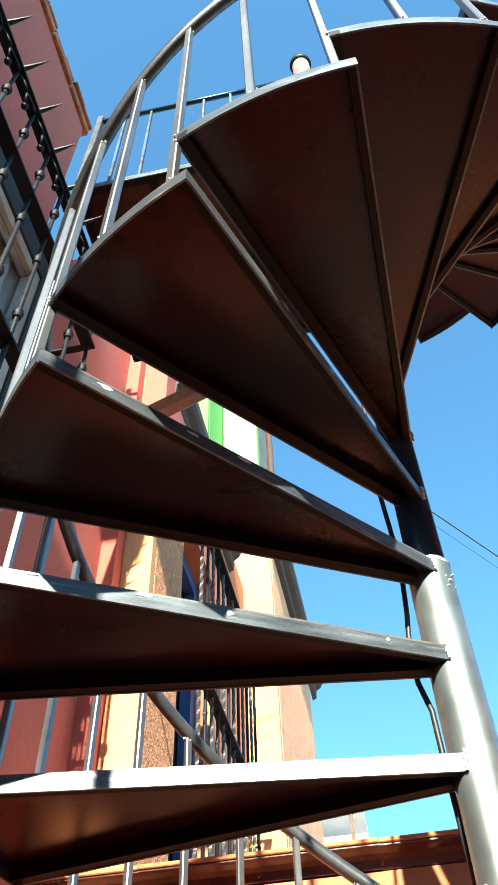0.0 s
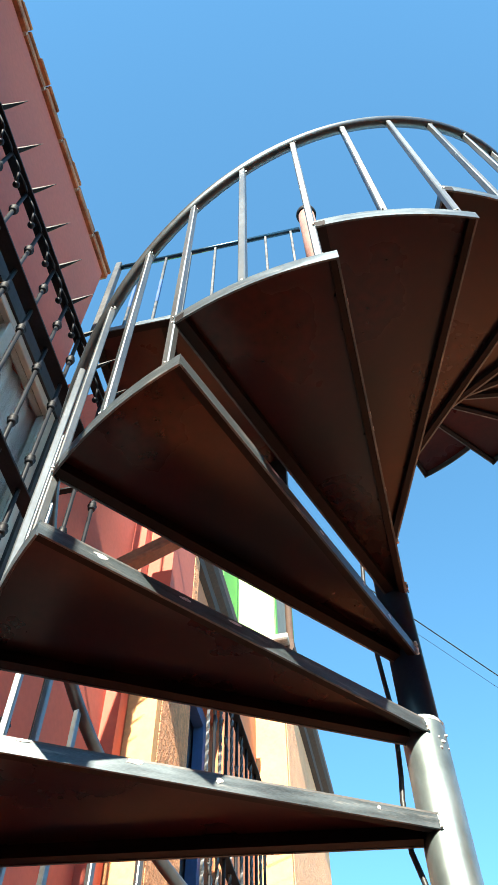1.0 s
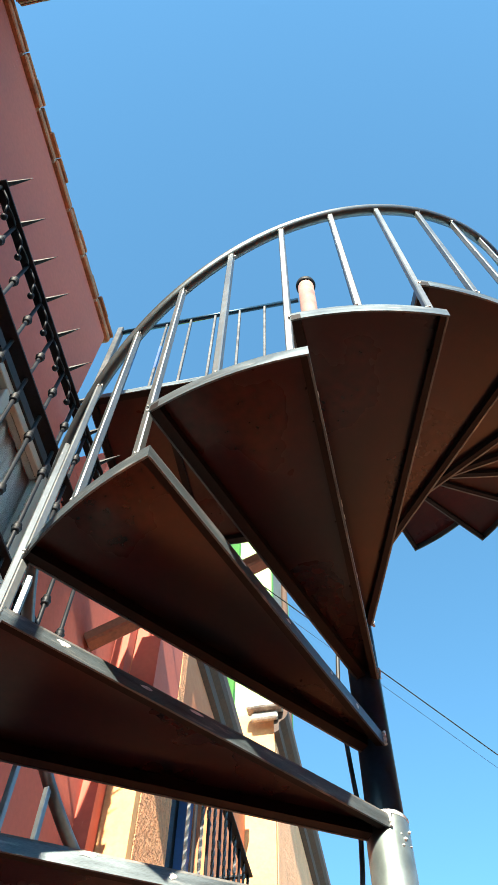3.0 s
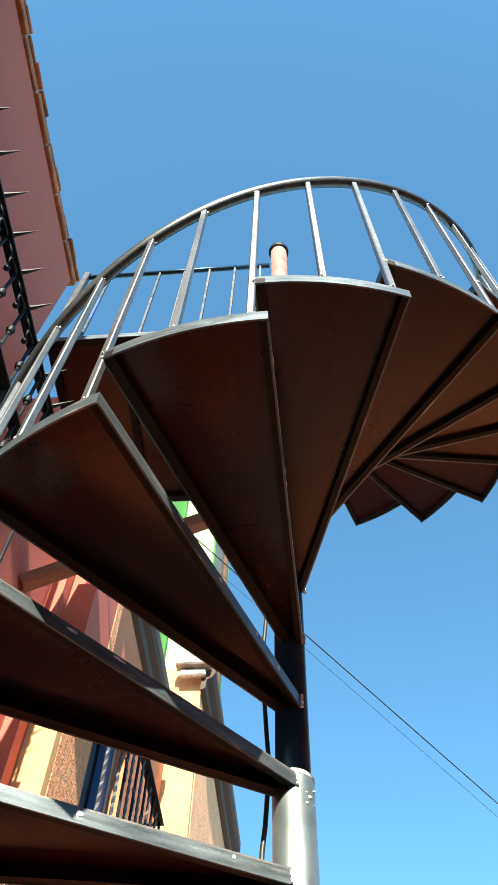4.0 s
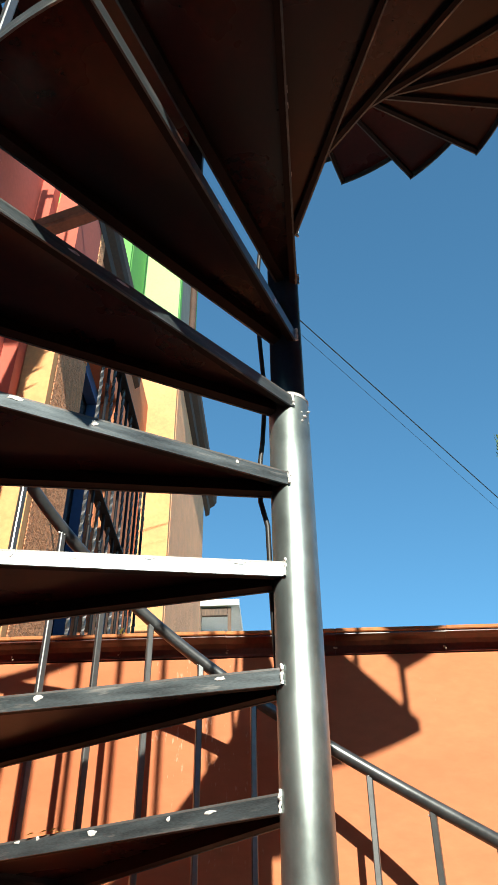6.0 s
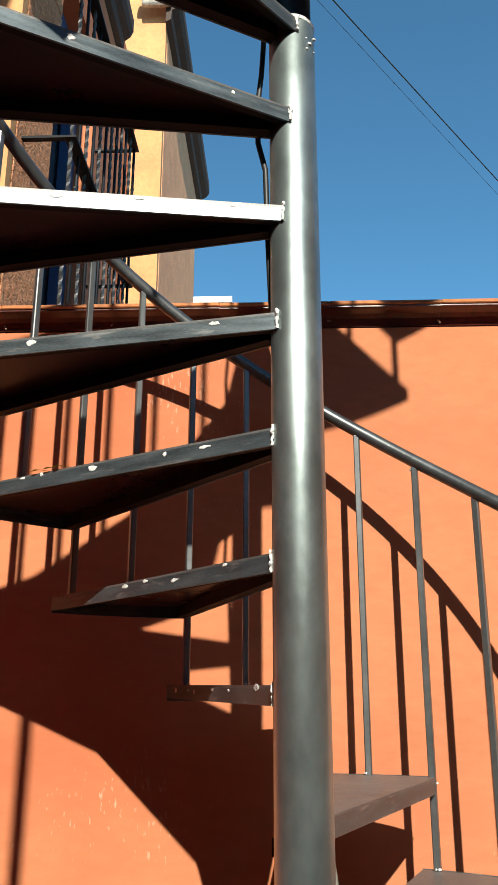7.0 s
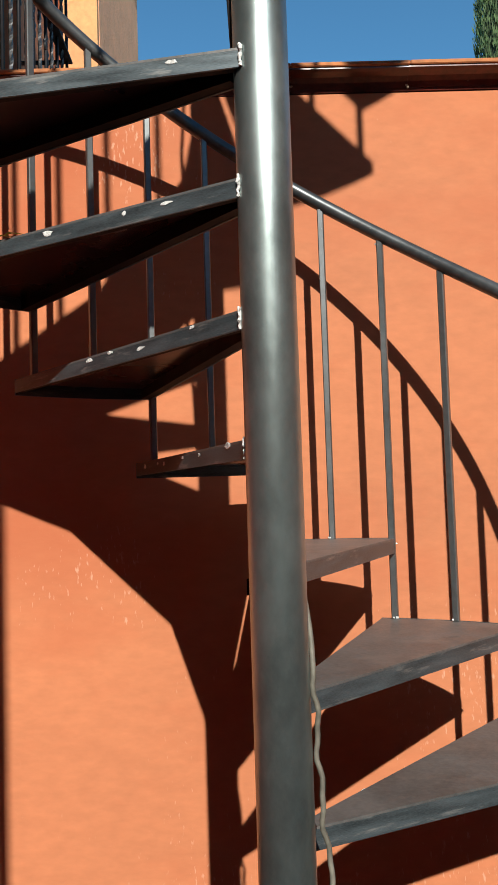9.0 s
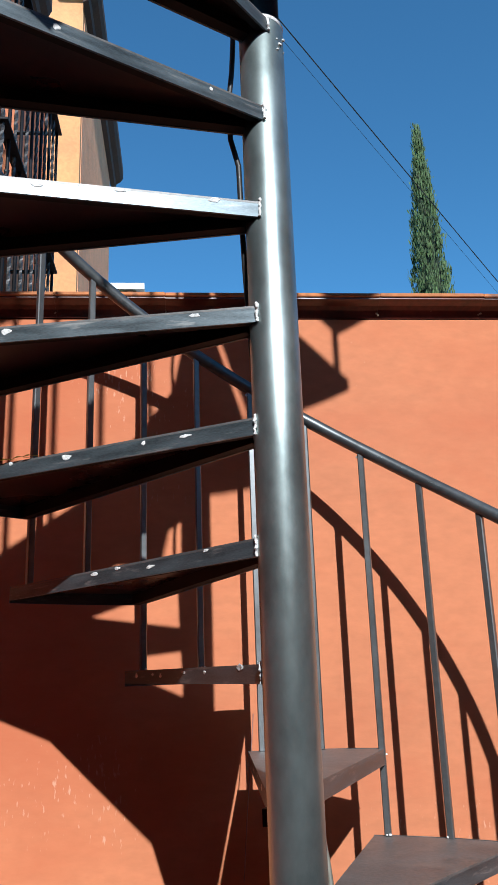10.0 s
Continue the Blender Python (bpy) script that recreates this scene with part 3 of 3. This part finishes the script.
# ---- the neighbouring house beyond the wall ----
X1, X2, Y1, Y2, YC = -1.03, -0.81, 1.18, 3.45, 5.55
house = thing("neighbour_house", "orange and cream house beyond the patio wall", "house", kind="structure")
NW0, NW1, NZ0, NZ1 = 1.74, 2.5, 2.6, 5.1
bm = boxed(X1 - 0.3, X1, Y1 + 0.38, NW0, 0, 5.86)
box(bm, X1 - 0.3, X1, NW1, Y2, 0, 5.86)
box(bm, X1 - 0.3, X1, NW0, NW1, 0, NZ0)
box(bm, X1 - 0.3, X1, NW0, NW1, NZ1, 5.86)
part("front_wall", bm, ORANGE, house)
part("cream_return", boxed(-1.13, X1 + 0.028, Y1 + 0.05, Y1 + 0.10, 0, 4.66), CREAM, house, "sunlit cream plaster return")
part("red_band", boxed(X1 - 0.10, X1 + 0.028, Y1 + 0.05, Y1 + 0.42, 4.661, 6.4), RED, house, "red painted upper part of the wall")
part("rough_pilaster", boxed(X1 - 0.1, X1 + 0.03, Y1 + 0.102, Y1 + 0.53, 0, 4.66, 0.01), ROUGH, house, "rough orange rendered pilaster")
part("cream_wall", boxed(X1 - 0.3, X2 - 0.003, Y2, Y2 + 0.06, 0, 6.55), CREAM, house, "sunlit cream wall")
part("side_wall", boxed(X2 - 0.4, X2, Y2 + 0.061, YC, 0, 6.55), SIDE, house, "orange side wall")
# mouldings under the roofs of the two blocks
def moulding(parent, x_face, y0, y1, z, depth, name, mat):
    prof = [(0.0, 0.0), (depth * 0.35, 0.02), (depth * 0.4, 0.10), (depth * 0.8, 0.13), (depth, 0.17), (depth, 0.26), (0.0, 0.27)]
    bm = bmesh.new()
    a = [bm.verts.new((x_face + u, y0, z + v)) for u, v in prof]
    b = [bm.verts.new((x_face + u, y1, z + v)) for u, v in prof]
    bm.faces.new(a)
    bm.faces.new(b[::-1])
    for i in range(len(prof)):
        j = (i + 1) % len(prof)
        bm.faces.new((a[i], b[i], b[j], a[j]))
    return part(name, bm, mat, parent)


moulding(house, X2 + 0.001, Y2 - 0.06, YC + 0.2, 6.28, 0.11, "cornice", BROWN)
moulding(house, X1 + 0.001, Y1 + 0.2, 2.95, 5.60, 0.09, "cornice", BROWN)
part("capital", box(boxed(X1 + 0.05, X2 + 0.04, Y2 - 0.11, Y2 - 0.062, 6.39, 6.46, 0.012), X1 + 0.02, X2 + 0.08, Y2 - 0.16, Y2 - 0.062, 6.465, 6.53, 0.010), GREYSTONE, house, "grey stone moulding")
part("rough_strip", boxed(X1 - 0.1, X1 + 0.03, Y1 + 0.421, Y1 + 0.53, 4.661, 6.4, 0.01), ROUGH, house, "rough orange rendered strip")
part("rough_base", boxed(X1 - 0.02, X1 + 0.045, Y1 + 0.531, 2.2, 0, 3.06, 0.01), ROUGH, house, "rough orange rendered wall under the window")
nwin = part("window", boxed(X1 - 0.16, X1 - 0.10, NW0, NW0 + 0.04, NZ0, NZ1), BLUE, house, "blue window frame")
part("frame", boxed(X1 - 0.16, X1 - 0.10, NW1 - 0.09, NW1, NZ0, NZ1), BLUE, nwin)
part("frame", boxed(X1 - 0.16, X1 - 0.10, NW0 + 0.04, NW1 - 0.09, NZ1 - 0.09, NZ1), BLUE, nwin)
part("pane", boxed(X1 - 0.20, X1 - 0.17, NW0, NW1, NZ0, NZ1), material("dark_glass", (0.05, 0.06, 0.07), 0.05, 0, 0.1, 3, 30, 0), nwin)
grille("window_grille", "black iron window grille with twisted bars and scrolls", X1, -0.80, 1.34, 2.56, 4.58, [3.75], 2.55, 0.11, False, True)

green = thing("green_house", "tall green and pale green house farther off", "house", kind="structure")
tagged(part("red_return", boxed(WX, -1.131, 1.14, 1.22, 0, 5.8), RED), "red plastered return of the house wall", "wall", kind="structure")
part("near_block", boxed(-4.2, -1.73, 5.0, 5.06, 0, 13), GREEN, green)
part("near_side", boxed(-2.3, -1.725, 5.061, 5.8, 0, 13), GREEN, green)
part("pale_wall", boxed(-2.1, -1.28, 6.0, 6.06, 0, 13), MINT, green, "sunlit pale green wall")
part("corner_trim", boxed(-2.1, -1.272, 6.061, 6.2, 0, 13), GREEN, green)
part("grey_side", boxed(-2.1, -1.28, 6.201, 7.0, 0, 13), GREYSIDE, green, "unpainted grey side wall")
part("downpipe", tube(bmesh.new(), [(-1.24, 7.06, 0), (-1.24, 7.06, 12.9)], 0.05, 10), BROWN, green, "brown downpipe", True)
part("far_side", boxed(-2.1, -1.27, 7.12, 7.7, 0, 13), GREEN, green)

shed = thing("rooftop_room", "white rooftop room with a brown wooden frame", "house", kind="structure")
part("wall", boxed(-1.6, -0.55, 7.75, 9.5, 0, 5.85), WHITE, shed)
part("wooden_frame", box(box(boxed(-1.08, -1.04, 7.70, 7.748, 5.3, 6.2), -0.72, -0.68, 7.70, 7.748, 5.3, 6.2), -1.035, -0.725, 7.70, 7.748, 6.1, 6.2), WOOD, shed, "brown wooden frame")
part("roof_slab", boxed(-1.6, -0.58, 7.66, 9.5, 6.21, 6.29), WHITE, shed)


# ---- the cypress ----
def cypress(at, height, radius):
    t = thing("cypress_tree", "tall slender dark green cypress beyond the wall", "tree", at=at)
    part("trunk", tube(bmesh.new(), [(0, 0, 0), (0.02, 0, height * 0.4), (0, 0, height * 0.9)], [0.14, 0.09, 0.02], 9), BARK, t)
    r = random.Random(21)
    verts, faces = [], []
    # upright sprays, each a clump of narrow scale-like leaves
    for _ in range(2600):
        u = 1 - r.random() ** 0.8 * 0.96
        z = u * height
        w = radius * min(1.0, (1 - u) * 2.3 + 0.02) ** 0.86
        a = r.uniform(0, 2 * math.pi)
        lob = 1 + 0.14 * math.sin(a * 5 + z * 0.8) + 0.08 * math.sin(a * 11 - z * 2)
        d = w * lob * r.uniform(0.70, 1.0)
        c = Vector((d * math.cos(a), d * math.sin(a), z))
        for _ in range(11):
            p = c + Vector((r.gauss(0, 0.022), r.gauss(0, 0.022), r.uniform(-0.12, 0.16)))
            l, wd = r.uniform(0.05, 0.13), r.uniform(0.005, 0.012)
            out = Vector((math.cos(a) * 0.16 + r.uniform(-0.18, 0.18), math.sin(a) * 0.16 + r.uniform(-0.18, 0.18), 1)).normalized()
            side = out.cross(Vector((r.uniform(-1, 1), r.uniform(-1, 1), 0.1))).normalized() * wd
            i = len(verts)
            verts += [p - side * 0.6, p + side * 0.6, p + out * l * 0.6 + side, p + out * l, p + out * l * 0.6 - side]
            faces.append((i, i + 1, i + 2, i + 3, i + 4))
    me = bpy.data.meshes.new("crown")
    me.from_pydata([tuple(v) for v in verts], [], faces)
    me.materials.append(LEAF)
    crown = new("crown", me)
    crown.parent = t
    tagged(crown, kind="stuff")
    # plain core whose dark colour stands in for shade between the sprays
    part("inner_crown", lathe(bmesh.new(), [(radius * 0.6, 0.3), (radius * 0.6, height * 0.5), (radius * 0.42, height * 0.72), (radius * 0.2, height * 0.88), (0.005, height * 0.96)], 12), LEAF_SHADE, t, "core coloured as shade within the foliage")
    return t


cypress((4.0, 10.6, 0.0), 10.72, 0.45)

# ---- cables ----
def cable(name, label, pts, r, mat, sides=6):
    c = part(name, tube(bmesh.new(), pts, r, sides), mat, None, "", True)
    return tagged(c, label, "cable")


for dz, rr in ((0.0, 0.004), (-0.13, 0.0014)):
    a, u = Vector((-0.28, 2.03, 5.85 + dz)), Vector((0.688, 0.695, -0.208))
    cable("overhead_wire", "thin dark overhead wire crossing the sky", [a + u * q - Vector((0, 0, 0.0006 * q * (16 - q))) for q in np.linspace(-1.05, 16, 30)], rr, CABLE, 5)

wob = random.Random(4)
pts = [Vector((-0.058 + 0.006 * math.sin(z * 11) + wob.uniform(-0.002, 0.002), 0.012 + 0.006 * math.sin(z * 7 + 1), z)) for z in np.arange(3.75, 2.66, -0.05)]
pts += [polar(0.052, 165 - 85 * k / 10, 2.64 - 0.10 * k) for k in range(11)]
cable("power_cable", "black power cable running down beside the pole", pts, 0.0052, CABLE, 7)
pts = [polar(0.047, 80 - 84 * k / 8, 1.64 - 0.028 * k) for k in range(9)]
for z in np.arange(1.40, 0.05, -0.012):
    away = np.interp(z, [0.05, 0.6, 1.02, 1.12, 1.22, 1.40], [0.16, 0.125, 0.080, 0.062, 0.053, 0.0475])
    pts.append(Vector((away + 0.0028 * math.sin(z * 62) + 0.0015 * math.sin(z * 131), -0.004 - 0.05 * max(0.0, 1.2 - z) + 0.003 * math.sin(z * 40), z)))
cable("extension_cord", "dusty grey cord hanging down the pole", pts, 0.0042, CABLE_GREY, 7)
p = rail_point(8)
cable("tie_wire", "thin rusty tie wire hanging from the tread corner", [(p.x - 0.02, p.y - 0.01, 1.64), (p.x - 0.028, p.y - 0.02, 1.56), (p.x - 0.045, p.y - 0.05, 1.42), (p.x - 0.06, p.y - 0.09, 1.28)], 0.0014, PRIMER_PIPE, 5)

# dry leaves caught on a tread edge
for k, (q, zz) in enumerate(((0.60, 0.0), (0.64, 0.001), (0.57, 0.002))):
    o = tread_outline(*tread_set(11)[1:3])
    a = Vector(o[-1]).lerp(Vector(o[-2]), q)
    bm = bmesh.new()
    vs = [bm.verts.new((a.x + dx, a.y + dy, RISE * 11 + 0.003 + dz)) for dx, dy, dz in ((-0.022, 0.004, 0), (-0.008, 0.012, 0.006), (0.012, 0.011, 0.004), (0.024, 0.002, 0.0), (0.008, -0.005, 0.001), (-0.010, -0.006, 0.003))]
    bm.faces.new(vs)
    bmesh.ops.solidify(bm, geom=bm.faces[:], thickness=0.0012)
    tagged(part("dry_leaf", bm, DRYLEAF), "curled dry leaf lying on the tread edge", "leaf", group="dry leaves")

# slim post behind the stair foot
tagged(part("steel_post", tube(bmesh.new(), [(-0.37, -1.83, 0), (-0.37, -1.83, 3.9)], 0.018, 12), STEEL_DARK, None, "", True), "slim dark steel post standing in the patio", "post")

# dried yellow sprigs tied to the neighbour's grille
srng = random.Random(17)
sprig = thing("dried_flowers", "small bunch of dried yellow flowers tied to the grille", "flowers")
part("stem", tube(bmesh.new(), [(-0.785, 2.20, 3.05), (-0.78, 2.205, 3.2), (-0.785, 2.215, 3.4)], 0.003, 6), BARK, sprig)
for _ in range(26):
    bm = bmesh.new()
    zc = srng.uniform(3.1, 3.44)
    c = Vector((-0.775 + srng.uniform(-0.02, 0.03), 2.205 + srng.uniform(-0.03, 0.03), zc))
    vs = [bm.verts.new(c + Vector((srng.uniform(-0.014, 0.014), srng.uniform(-0.014, 0.014), srng.uniform(-0.016, 0.016)))) for _ in range(4)]
    bmesh.ops.convex_hull(bm, input=bm.verts)
    part("petal", bm, DRYLEAF, sprig)
